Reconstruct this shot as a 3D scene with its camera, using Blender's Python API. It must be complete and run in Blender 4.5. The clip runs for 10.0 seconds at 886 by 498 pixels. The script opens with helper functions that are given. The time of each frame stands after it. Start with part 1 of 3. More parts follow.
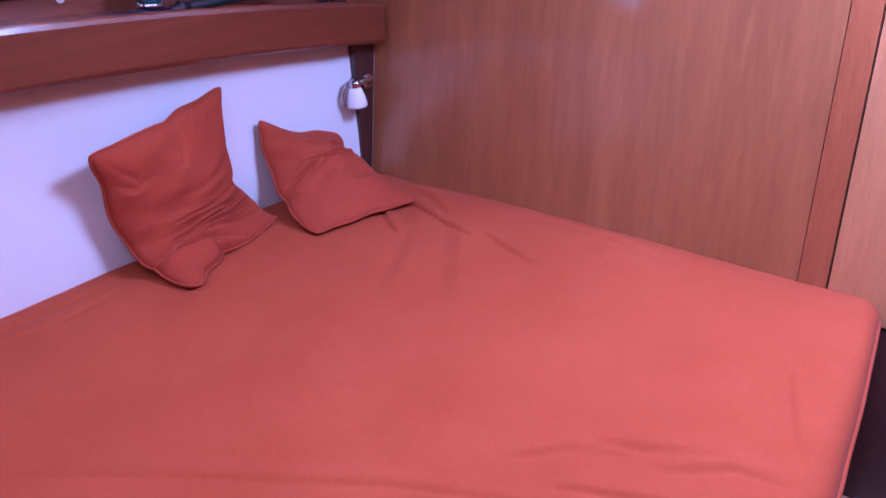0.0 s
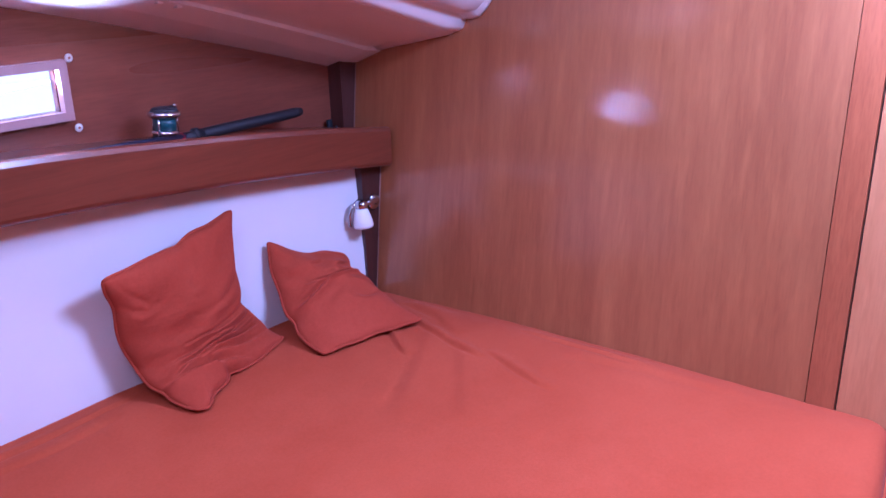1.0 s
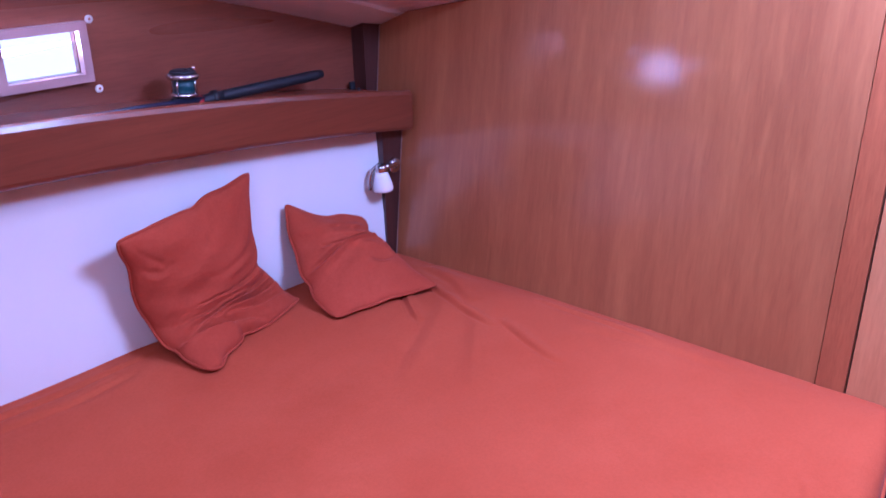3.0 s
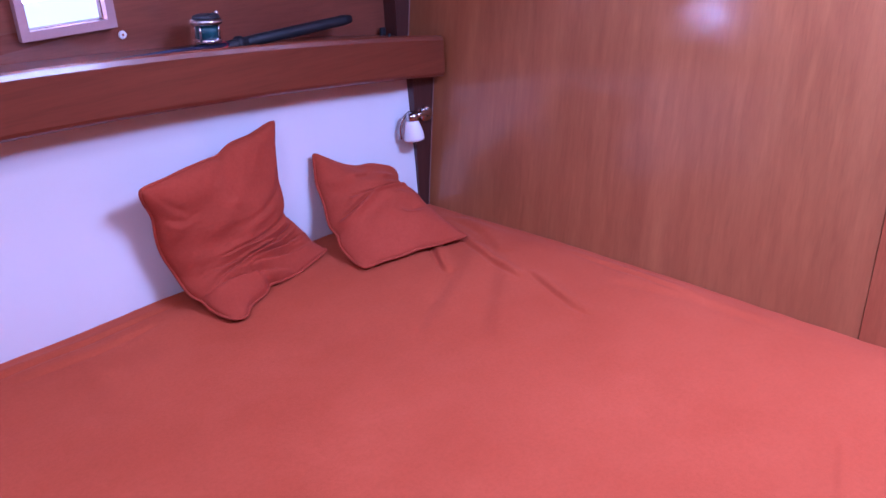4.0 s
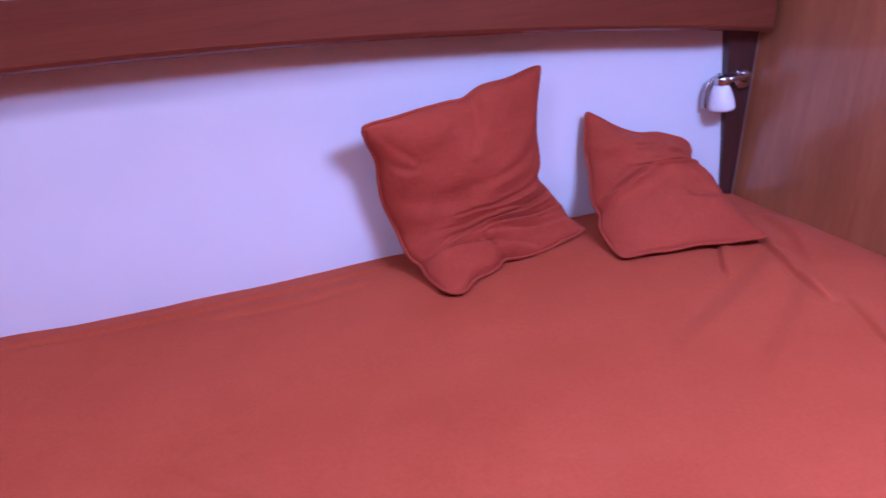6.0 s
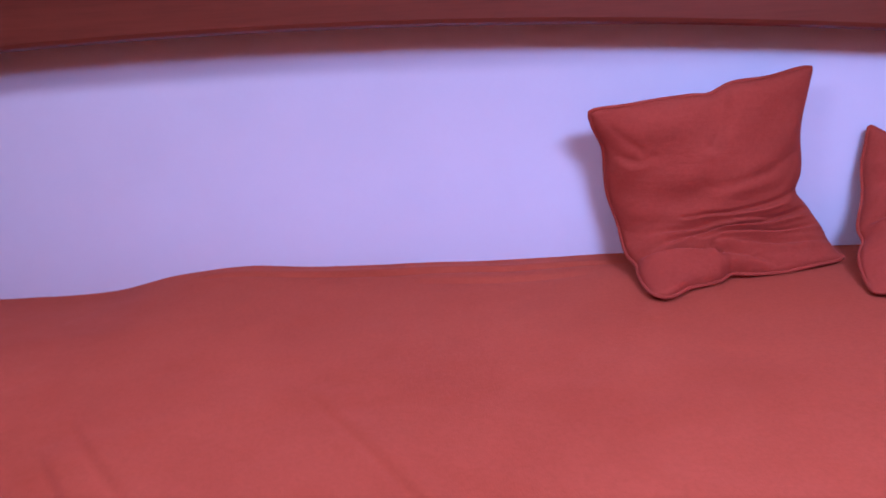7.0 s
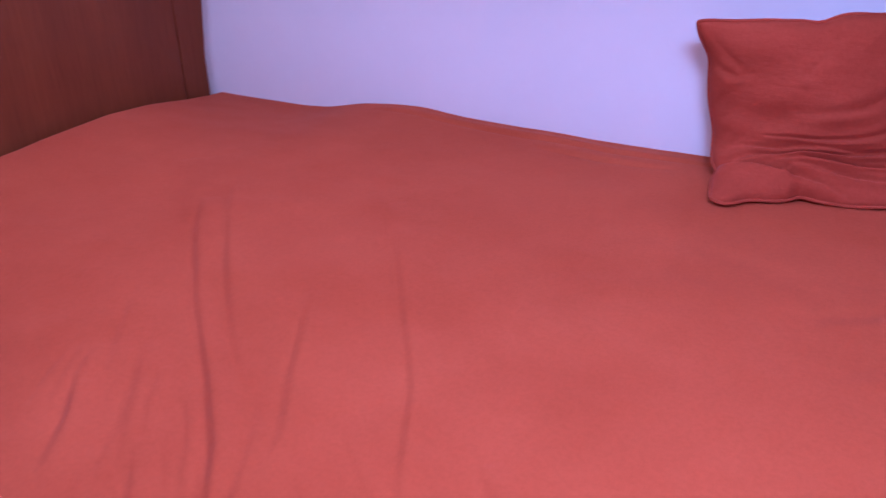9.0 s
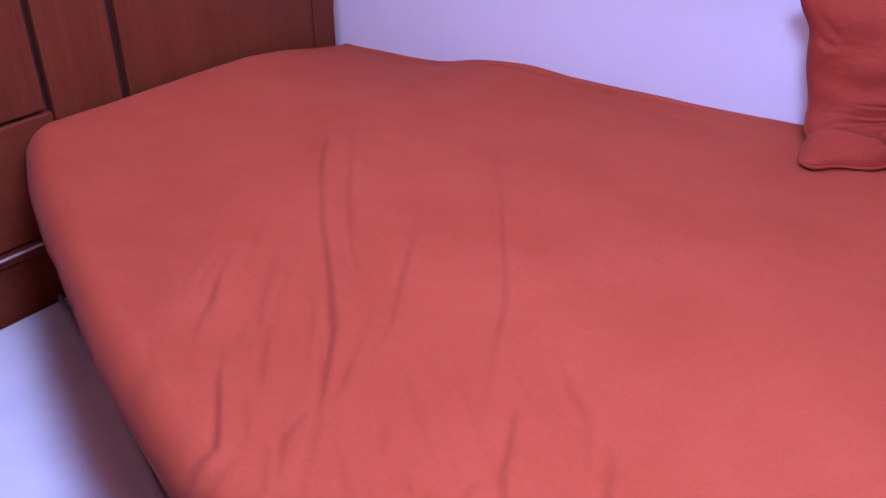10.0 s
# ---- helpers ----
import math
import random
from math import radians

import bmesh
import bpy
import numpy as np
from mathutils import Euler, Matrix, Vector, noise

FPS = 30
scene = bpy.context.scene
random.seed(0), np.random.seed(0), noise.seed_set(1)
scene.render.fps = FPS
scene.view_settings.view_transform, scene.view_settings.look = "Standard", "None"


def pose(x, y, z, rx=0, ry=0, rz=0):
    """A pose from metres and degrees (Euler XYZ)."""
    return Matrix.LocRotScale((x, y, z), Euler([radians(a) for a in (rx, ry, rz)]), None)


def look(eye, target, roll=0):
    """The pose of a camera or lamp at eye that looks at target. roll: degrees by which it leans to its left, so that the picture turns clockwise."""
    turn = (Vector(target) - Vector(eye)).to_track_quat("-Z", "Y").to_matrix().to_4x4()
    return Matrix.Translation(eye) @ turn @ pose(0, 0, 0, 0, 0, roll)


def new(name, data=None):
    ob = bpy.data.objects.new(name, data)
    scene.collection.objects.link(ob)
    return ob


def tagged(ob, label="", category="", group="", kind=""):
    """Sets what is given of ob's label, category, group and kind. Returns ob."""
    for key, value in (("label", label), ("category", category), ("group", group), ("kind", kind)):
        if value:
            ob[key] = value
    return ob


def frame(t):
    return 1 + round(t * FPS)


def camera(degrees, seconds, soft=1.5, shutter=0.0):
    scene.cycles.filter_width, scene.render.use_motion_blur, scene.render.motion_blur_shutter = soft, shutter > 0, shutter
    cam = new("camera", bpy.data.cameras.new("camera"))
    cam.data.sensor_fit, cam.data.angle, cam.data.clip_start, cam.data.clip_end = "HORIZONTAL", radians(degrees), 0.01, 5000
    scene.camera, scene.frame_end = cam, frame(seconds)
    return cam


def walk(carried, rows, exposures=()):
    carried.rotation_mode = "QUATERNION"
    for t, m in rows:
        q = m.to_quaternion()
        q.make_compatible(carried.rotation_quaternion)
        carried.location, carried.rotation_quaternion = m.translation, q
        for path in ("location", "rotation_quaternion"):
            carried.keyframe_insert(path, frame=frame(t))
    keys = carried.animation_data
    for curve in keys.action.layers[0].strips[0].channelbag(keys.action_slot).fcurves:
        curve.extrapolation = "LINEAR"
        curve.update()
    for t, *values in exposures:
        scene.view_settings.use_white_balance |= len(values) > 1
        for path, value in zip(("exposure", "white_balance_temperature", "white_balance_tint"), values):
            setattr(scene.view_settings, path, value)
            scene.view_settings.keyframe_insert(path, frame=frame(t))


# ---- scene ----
# camera and walk
FOV = 53.0
PATH = [
    (0.0, (-1.577, -1.522, 1.541), (-0.530, -0.666, 0.892), -1.90),
    (0.5, (-1.583, -1.523, 1.557), (-0.509, -0.640, 0.994), -2.45),
    (1.0, (-1.595, -1.508, 1.577), (-0.487, -0.620, 1.093), -1.85),
    (1.5, (-1.602, -1.501, 1.584), (-0.471, -0.613, 1.156), -2.24),
    (2.0, (-1.602, -1.499, 1.579), (-0.445, -0.627, 1.191), -2.51),
    (2.5, (-1.587, -1.520, 1.591), (-0.444, -0.641, 1.179), -2.32),
    (3.0, (-1.541, -1.555, 1.609), (-0.507, -0.624, 1.050), -1.44),
    (3.2, (-1.516, -1.563, 1.609), (-0.509, -0.616, 1.028), -1.49),
    (4.5, (-1.425, -1.564, 1.538), (-0.541, -0.549, 0.878), -4.46),
    (5.0, (-1.277, -1.524, 1.491), (-0.555, -0.387, 0.831), -3.68),
    (5.2, (-1.222, -1.474, 1.462), (-0.540, -0.307, 0.812), -3.08),
    (6.5, (-1.138, -1.394, 1.377), (-0.900, -0.024, 0.813), -4.97),
    (7.0, (-0.926, -1.447, 1.312), (-1.047, -0.045, 0.793), -4.47),
    (7.5, (-0.739, -1.533, 1.254), (-1.090, -0.171, 0.733), -2.87),
    (8.0, (-0.652, -1.542, 1.256), (-1.051, -0.212, 0.691), -1.30),
    (8.5, (-0.520, -1.532, 1.310), (-1.018, -0.269, 0.671), -2.57),
    (9.0, (-0.453, -1.591, 1.385), (-1.103, -0.433, 0.686), -1.42),
    (9.5, (-0.409, -1.684, 1.398), (-1.166, -0.598, 0.691), -0.89),
    (10.0, (-0.379, -1.728, 1.398), (-1.153, -0.674, 0.663), -0.56),
]
EXPO, KELVIN, TINT = 0.07, 4330.0, 42.0
cam = camera(FOV, 10.0, soft=1.5, shutter=0.25)
walk(cam, [(t, look(e, g, r)) for t, e, g, r in PATH],
     exposures=[(t, EXPO + d, KELVIN, TINT) for t, d in ((0.0, 0.0), (1.0, 0.08), (2.0, 0.14), (3.0, 0.06), (4.5, 0.0), (5.5, -0.02), (7.0, -0.14), (8.5, -0.12), (10.0, -0.06))])

# world, sun, daylight and an added fill lamp
world = bpy.data.worlds.new("sky")
scene.world = world
world.use_nodes = True
wn = world.node_tree.nodes
sky = wn.new("ShaderNodeTexSky")
sky.sky_type, sky.sun_disc = "NISHITA", False
sky.sun_elevation, sky.sun_rotation = radians(35), radians(0)
wn["Background"].inputs["Strength"].default_value = 0.12
world.node_tree.links.new(sky.outputs[0], wn["Background"].inputs["Color"])

sun = new("sun", bpy.data.lights.new("sun", "SUN"))
sun.data.energy, sun.data.angle, sun.data.color = 4.5, radians(0.5), (1.0, 0.95, 0.88)
sun.matrix_world = look((-1.0, 4.19, 4.17), (-0.9, 0.19, 1.33))

HATCH = (-0.55, -0.07, -1.58, -1.16)  # x0, x1, y0, y1 of the open deck hatch
HATCH_Z = 1.93
daylight = new("hatch_daylight", bpy.data.lights.new("hatch_daylight", "AREA"))
daylight.data.shape, daylight.data.size, daylight.data.size_y = "RECTANGLE", 0.46, 0.40
daylight.data.energy, daylight.data.color = 25.5, (0.86, 0.91, 1.0)
daylight.matrix_world = pose((HATCH[0] + HATCH[1]) / 2, (HATCH[2] + HATCH[3]) / 2, HATCH_Z - 0.015)


FILL_HOLE = (-1.80, -1.30, -0.98, -0.72)  # unseen ceiling opening over the foot, added to hold a fill lamp
# warm lamp added to brighten the foot and the hull lining
fill_light = new("aft_fill_light", bpy.data.lights.new("aft_fill_light", "AREA"))
fill_light.data.shape, fill_light.data.size, fill_light.data.size_y = "RECTANGLE", 0.48, 0.24
fill_light.data.energy, fill_light.data.color = 7.5, (1.0, 0.88, 0.78)
fill_light.matrix_world = pose((FILL_HOLE[0] + FILL_HOLE[1]) / 2, (FILL_HOLE[2] + FILL_HOLE[3]) / 2, HATCH_Z - 0.015)


portlight = new("portlight_glitter", bpy.data.lights.new("portlight_glitter", "AREA"))
portlight.data.shape, portlight.data.size, portlight.data.size_y = "RECTANGLE", 0.14, 0.07
portlight.data.energy, portlight.data.color = 3.4, (0.95, 0.97, 1.0)
portlight.data.spread = radians(82)
portlight.matrix_world = look((-0.765, 0.180, 1.325), (-0.80, -0.10, 1.58))

portlight_2 = new("aft_portlight_glitter", bpy.data.lights.new("aft_portlight_glitter", "AREA"))
portlight_2.data.shape, portlight_2.data.size, portlight_2.data.size_y = "RECTANGLE", 0.40, 0.07
portlight_2.data.energy, portlight_2.data.color = 4.0, (0.95, 0.97, 1.0)
portlight_2.data.spread = radians(70)
portlight_2.matrix_world = look((-1.76, 0.190, 1.320), (-1.76, 0.12, 1.72))

# ---- materials ----
def nodes(name):
    m = bpy.data.materials.new(name)
    m.use_nodes = True
    n, l = m.node_tree.nodes, m.node_tree.links
    return m, n, l, n["Principled BSDF"]


def coords(n, l, scale):
    tc = n.new("ShaderNodeTexCoord")
    mp = n.new("ShaderNodeMapping")
    mp.inputs["Scale"].default_value = scale
    l.new(tc.outputs["Object"], mp.inputs["Vector"])
    return mp.outputs["Vector"]


def noise_tex(n, l, vec, scale, detail=5, rough=0.6):
    t = n.new("ShaderNodeTexNoise")
    t.inputs["Scale"].default_value, t.inputs["Detail"].default_value = scale, detail
    t.inputs["Roughness"].default_value = rough
    l.new(vec, t.inputs["Vector"])
    return t.outputs["Fac"]


def ramp(n, l, fac, stops):
    r = n.new("ShaderNodeValToRGB")
    while len(r.color_ramp.elements) < len(stops):
        r.color_ramp.elements.new(0.5)
    for e, (p, c) in zip(r.color_ramp.elements, stops):
        e.position, e.color = p, (*c, 1)
    l.new(fac, r.inputs["Fac"])
    return r.outputs["Color"]


def mixed(n, l, a, b, fac, mode="MIX"):
    x = n.new("ShaderNodeMix")
    x.data_type, x.blend_type = "RGBA", mode
    if isinstance(fac, float):
        x.inputs["Factor"].default_value = fac
    else:
        l.new(fac, x.inputs["Factor"])
    for sock, v in ((x.inputs[6], a), (x.inputs[7], b)):
        if isinstance(v, tuple):
            sock.default_value = (*v, 1)
        else:
            l.new(v, sock)
    return x.outputs[2]


def bump(n, l, bsdf, fac, strength, distance):
    b = n.new("ShaderNodeBump")
    b.inputs["Strength"].default_value, b.inputs["Distance"].default_value = strength, distance
    l.new(fac, b.inputs["Height"])
    l.new(b.outputs["Normal"], bsdf.inputs["Normal"])


def wood(name, light, dark, axis="z", rough=0.3, coat=0.35, fleck=0.25, groove=0.0):
    """Varnished mahogany veneer, the grain along one axis."""
    m, n, l, b = nodes(name)
    s = {"x": (0.25, 20, 20), "y": (20, 0.25, 20), "z": (20, 20, 0.25)}[axis]
    grain = noise_tex(n, l, coords(n, l, s), 1.0, 6, 0.62)
    s2 = {"x": (0.35, 5, 5), "y": (5, 0.35, 5), "z": (5, 5, 0.35)}[axis]
    band = noise_tex(n, l, coords(n, l, s2), 1.0, 2, 0.5)
    s3 = {"x": (14, 260, 260), "y": (260, 14, 260), "z": (260, 260, 14)}[axis]
    pore = noise_tex(n, l, coords(n, l, s3), 1.0, 2, 0.5)
    mid = tuple((p + q) / 2 for p, q in zip(light, dark))
    c = ramp(n, l, grain, [(0.3, dark), (0.52, mid), (0.72, light)])
    c = mixed(n, l, c, ramp(n, l, band, [(0.3, dark), (0.7, light)]), 0.45)
    s4 = {"x": (1.6, 55, 55), "y": (55, 1.6, 55), "z": (55, 55, 1.6)}[axis]
    figure = noise_tex(n, l, coords(n, l, s4), 1.0, 3, 0.55)
    hi = tuple(min(1.0, v * 1.22) for v in light)
    c = mixed(n, l, c, hi, ramp(n, l, figure, [(0.52, (0, 0, 0)), (0.74, (0.28, 0.28, 0.28))]))
    s5 = {"x": (0.7, 75, 75), "y": (75, 0.7, 75), "z": (75, 75, 0.7)}[axis]
    streak = noise_tex(n, l, coords(n, l, s5), 1.0, 4, 0.65)
    c = mixed(n, l, c, ramp(n, l, streak, [(0.30, (0.62, 0.56, 0.52)), (0.52, (1, 1, 1)), (0.75, (1.0, 1.0, 1.0))]), 0.24, "MULTIPLY")
    c = mixed(n, l, c, ramp(n, l, pore, [(0.35, (0.55, 0.5, 0.48)), (0.55, (1, 1, 1))]), fleck, "MULTIPLY")
    l.new(c, b.inputs["Base Color"])
    l.new(ramp(n, l, band, [(0.2, (rough - 0.05,) * 3), (0.8, (rough + 0.08,) * 3)]), b.inputs["Roughness"])
    b.inputs["Coat Weight"].default_value, b.inputs["Coat Roughness"].default_value = coat, 0.11
    if groove:
        # long grooves of the open grain under the varnish
        g = n.new("ShaderNodeBump")
        g.inputs["Strength"].default_value, g.inputs["Distance"].default_value = 1.0, groove
        l.new(streak, g.inputs["Height"])
        l.new(g.outputs["Normal"], b.inputs["Normal"])
        l.new(g.outputs["Normal"], b.inputs["Coat Normal"])
    else:
        bump(n, l, b, pore, 0.12, 0.0006)
    return m


def cloth(name, base, worn, weave=900.0, crumple=0.0):
    m, n, l, b = nodes(name)
    v = coords(n, l, (1, 1, 1))
    big = noise_tex(n, l, v, 5.0, 4, 0.6)
    fine = noise_tex(n, l, v, 160.0, 3, 0.7)
    thread = noise_tex(n, l, coords(n, l, (1, 0.25, 1)), weave, 1, 0.5)
    c = ramp(n, l, big, [(0.3, base), (0.72, worn)])
    c = mixed(n, l, c, ramp(n, l, fine, [(0.3, (0.78, 0.74, 0.74)), (0.62, (1, 1, 1))]), 0.42, "MULTIPLY")
    l.new(c, b.inputs["Base Color"])
    b.inputs["Roughness"].default_value = 0.92
    b.inputs["Specular IOR Level"].default_value = 0.15
    b.inputs["Sheen Weight"].default_value, b.inputs["Sheen Roughness"].default_value = 0.05, 0.4
    b.inputs["Sheen Tint"].default_value = (1.0, 0.78, 0.80, 1)
    add = n.new("ShaderNodeMath")
    add.operation = "ADD"
    l.new(fine, add.inputs[0])
    l.new(thread, add.inputs[1])
    crease = noise_tex(n, l, coords(n, l, (9, 14, 26)), 1.0, 5, 0.55)
    mad = n.new("ShaderNodeMath")
    mad.operation, mad.inputs[1].default_value = "MULTIPLY_ADD", crumple
    l.new(crease, mad.inputs[0])
    l.new(add.outputs[0], mad.inputs[2])
    bump(n, l, b, mad.outputs[0], 0.32, 0.0010)
    return m


def painted(name, base, rough=0.5, stain=0.06, scale=6.0, relief=0.05):
    m, n, l, b = nodes(name)
    v = coords(n, l, (1, 1, 1))
    f = noise_tex(n, l, v, scale, 5, 0.6)
    g = noise_tex(n, l, v, 220.0, 2, 0.5)
    lo = tuple(x * (1 - stain) for x in base)
    l.new(ramp(n, l, f, [(0.35, lo), (0.65, base)]), b.inputs["Base Color"])
    b.inputs["Roughness"].default_value = rough
    bump(n, l, b, g, relief, 0.001)
    return m


def plain(name, base, rough=0.4, metal=0.0):
    m, n, l, b = nodes(name)
    f = noise_tex(n, l, coords(n, l, (1, 1, 1)), 40.0, 3)
    l.new(ramp(n, l, f, [(0.3, tuple(x * 0.85 for x in base)), (0.7, base)]), b.inputs["Base Color"])
    l.new(ramp(n, l, f, [(0.3, (rough,) * 3), (0.7, (min(1, rough + 0.08),) * 3)]), b.inputs["Roughness"])
    b.inputs["Metallic"].default_value = metal
    return m


M_BULK = wood("mahogany_bulkhead", (0.42, 0.152, 0.050), (0.235, 0.067, 0.021), "z", 0.44, 0.8, 0.1, 0.00020)
M_NEXT = wood("pale_mahogany_panel", (0.58, 0.25, 0.105), (0.42, 0.16, 0.06), "z", 0.36, 1.0, 0.1, 0.00030)
M_STILE = wood("mahogany_stile", (0.42, 0.128, 0.045), (0.28, 0.072, 0.026), "z", 0.3, 0.4)
M_SHELF = wood("mahogany_shelf", (0.20, 0.048, 0.019), (0.115, 0.024, 0.010), "x", 0.30, 0.3)
M_HULLWOOD = wood("mahogany_hull_panel", (0.24, 0.070, 0.036), (0.155, 0.040, 0.022), "x", 0.27, 0.4)
M_FOOT = wood("mahogany_foot_panel", (0.20, 0.046, 0.012), (0.13, 0.028, 0.008), "z", 0.5, 0.05)
M_FOOTRAIL = wood("mahogany_foot_rail", (0.22, 0.048, 0.013), (0.15, 0.031, 0.010), "y", 0.45, 0.05)
for _m in (M_FOOT, M_FOOTRAIL):
    _m.node_tree.nodes["Principled BSDF"].inputs["Specular IOR Level"].default_value = 0.2
M_DARK = wood("dark_corner_and_shade_mahogany", (0.085, 0.028, 0.022), (0.05, 0.017, 0.014), "z", 0.35, 0.2)
M_GAP = plain("dark_gap", (0.03, 0.015, 0.012), 0.8)
M_FLOOR = wood("teak_floor", (0.32, 0.17, 0.09), (0.2, 0.1, 0.05), "x", 0.4, 0.1)
M_VINYL = painted("white_hull_vinyl", (0.76, 0.75, 0.79), 0.45, 0.03, 5.0, 0.12)
M_LINER = painted("white_headliner", (0.80, 0.76, 0.76), 0.38, 0.05, 4.0, 0.06)
M_SEAT = painted("white_seat_vinyl", (0.82, 0.83, 0.87), 0.5, 0.07, 7.0, 0.15)
M_SHADOW_LINE = painted("grey_shadow_line", (0.48, 0.48, 0.54), 0.6, 0.1, 30.0, 0.1)
M_BED = cloth("terracotta_bedspread", (0.375, 0.061, 0.019), (0.425, 0.077, 0.027), 900.0, 5.0)
M_CUSHION = cloth("brick_red_cushion", (0.335, 0.049, 0.019), (0.39, 0.063, 0.027), 700.0, 14.0)
M_PIPING = cloth("cushion_piping", (0.42, 0.07, 0.045), (0.48, 0.09, 0.06))
M_CHROME = plain("chrome", (0.62, 0.62, 0.65), 0.12, 1.0)
M_BLACK = plain("black_grip", (0.012, 0.013, 0.018), 0.5)
M_ROD = plain("dark_blue_rod", (0.015, 0.02, 0.045), 0.3)
M_TEAL = plain("teal_line_spool", (0.02, 0.09, 0.11), 0.3)
M_RED = plain("red_plastic", (0.45, 0.03, 0.03), 0.4)
M_OPAL = painted("opal_glass", (0.85, 0.84, 0.88), 0.2, 0.02, 9.0, 0.0)
M_PORTFRAME = painted("portlight_trim", (0.42, 0.26, 0.26), 0.35, 0.05, 9.0, 0.02)
M_CAP = plain("white_screw_cap", (0.85, 0.82, 0.8), 0.3)
M_HIGHLIGHT = plain("ledge_highlight", (0.6, 0.45, 0.42), 0.4)
M_THIN = plain("worn_edge_bead", (0.30, 0.16, 0.12), 0.5)
def glowing(name, strength):
    m, n, l, s = nodes(name)
    s.inputs["Base Color"].default_value = (0, 0, 0, 1)
    s.inputs["Emission Color"].default_value = (0.93, 0.95, 1.0, 1)
    s.inputs["Emission Strength"].default_value = strength
    return m


M_BACK = glowing("bright_hazy_sky_low", 140.0)
# glow graded along x: strong aft for its bulkhead reflection, weak by the first portlight
_n, _l = M_BACK.node_tree.nodes, M_BACK.node_tree.links
_m = _n.new("ShaderNodeSeparateXYZ")
_r = _n.new("ShaderNodeMapRange")
_r.interpolation_type = "SMOOTHSTEP"
for _k, _v in (("From Min", -2.8), ("From Max", -2.0), ("To Min", 170.0), ("To Max", 1.5)):
    _r.inputs[_k].default_value = _v
_l.new(_n.new("ShaderNodeTexCoord").outputs["Object"], _m.inputs[0])
_l.new(_m.outputs["X"], _r.inputs["Value"])
_l.new(_r.outputs["Result"], _n["Principled BSDF"].inputs["Emission Strength"])
# glow for the patch of reflected sun on the headliner
M_SUN_PATCH = glowing("sun_patch_glow", 5.0)
M_GLASS, _n, _l, _b = nodes("clear_acrylic")
_b.inputs["Transmission Weight"].default_value, _b.inputs["Roughness"].default_value = 1.0, 0.02
_b.inputs["IOR"].default_value = 1.05


# ---- mesh helpers ----
def finish(name, bm, material, parent=None, label="", smooth=False):
    bmesh.ops.recalc_face_normals(bm, faces=bm.faces[:])
    me = bpy.data.meshes.new(name)
    bm.to_mesh(me)
    bm.free()
    me.materials.append(material)
    if smooth:
        me.polygons.foreach_set("use_smooth", [True] * len(me.polygons))
    ob = new(name, me)
    if parent is not None:
        ob.parent = parent
    return tagged(ob, label)


part = finish


def box(x0, x1, y0, y1, z0, z1, bevel=0.0, segments=2):
    bm = bmesh.new()
    bmesh.ops.create_cube(bm, size=1.0)
    bmesh.ops.scale(bm, vec=(abs(x1 - x0), abs(y1 - y0), abs(z1 - z0)), verts=bm.verts)
    bmesh.ops.translate(bm, vec=((x0 + x1) / 2, (y0 + y1) / 2, (z0 + z1) / 2), verts=bm.verts)
    if bevel:
        bmesh.ops.bevel(bm, geom=bm.edges[:], offset=bevel, segments=segments, affect="EDGES", profile=0.5)
    return bm


def sheet(grid, bm=None, skip=()):
    """Faces between the rows and columns of a grid of points."""
    bm = bm or bmesh.new()
    vs = [[bm.verts.new(p) for p in row] for row in grid]
    for i in range(len(vs) - 1):
        for j in range(len(vs[0]) - 1):
            if (i, j) not in skip:
                bm.faces.new((vs[i][j], vs[i + 1][j], vs[i + 1][j + 1], vs[i][j + 1]))
    return bm


def thick(bm, d):
    """Gives an open sheet a thickness along its normals."""
    bm.normal_update()
    bmesh.ops.solidify(bm, geom=bm.faces[:], thickness=d)
    return bm


def tube(points, radius, sides=10, bm=None, cap=True):
    """A round rod along points; radius: a number or one for each point."""
    bm = bm or bmesh.new()
    pts = [Vector(p) for p in points]
    rad = radius if isinstance(radius, (list, tuple)) else [radius] * len(pts)
    rings, ref = [], None
    for i, p in enumerate(pts):
        d = (pts[min(i + 1, len(pts) - 1)] - pts[max(i - 1, 0)]).normalized()
        if ref is None:
            ref = d.orthogonal().normalized()
        ref = (ref - d * ref.dot(d)).normalized()
        q = d.cross(ref)
        rings.append([bm.verts.new(p + rad[i] * (math.cos(a) * ref + math.sin(a) * q)) for a in (2 * math.pi * k / sides for k in range(sides))])
    for a, b in zip(rings, rings[1:]):
        for k in range(sides):
            bm.faces.new((a[k], a[(k + 1) % sides], b[(k + 1) % sides], b[k]))
    if cap:
        bm.faces.new(rings[0][::-1])
        bm.faces.new(rings[-1])
    return bm


def lathe(profile, centre, axis, sides=28):
    """A turned body: profile of (distance along the axis, radius)."""
    bm = bmesh.new()
    c, ax = Vector(centre), Vector(axis).normalized()
    ref = ax.orthogonal().normalized()
    q = ax.cross(ref)
    rings = []
    for h, r in profile:
        r = max(r, 0.0003)
        rings.append([bm.verts.new(c + ax * h + r * (math.cos(a) * ref + math.sin(a) * q)) for a in (2 * math.pi * k / sides for k in range(sides))])
    for p, o in zip(rings, rings[1:]):
        for k in range(sides):
            bm.faces.new((p[k], p[(k + 1) % sides], o[(k + 1) % sides], o[k]))
    bm.faces.new(rings[0][::-1])
    bm.faces.new(rings[-1])
    return bm


def thing(name, label, category, group="", kind=""):
    return tagged(new(name), label, category, group, kind)


# ---- the plan ----
HULL_Y = 0.0      # white hull lining
FOOT_X = -2.0     # foot bulkhead
FAR_Y = -2.35     # side of the cabin behind the camera


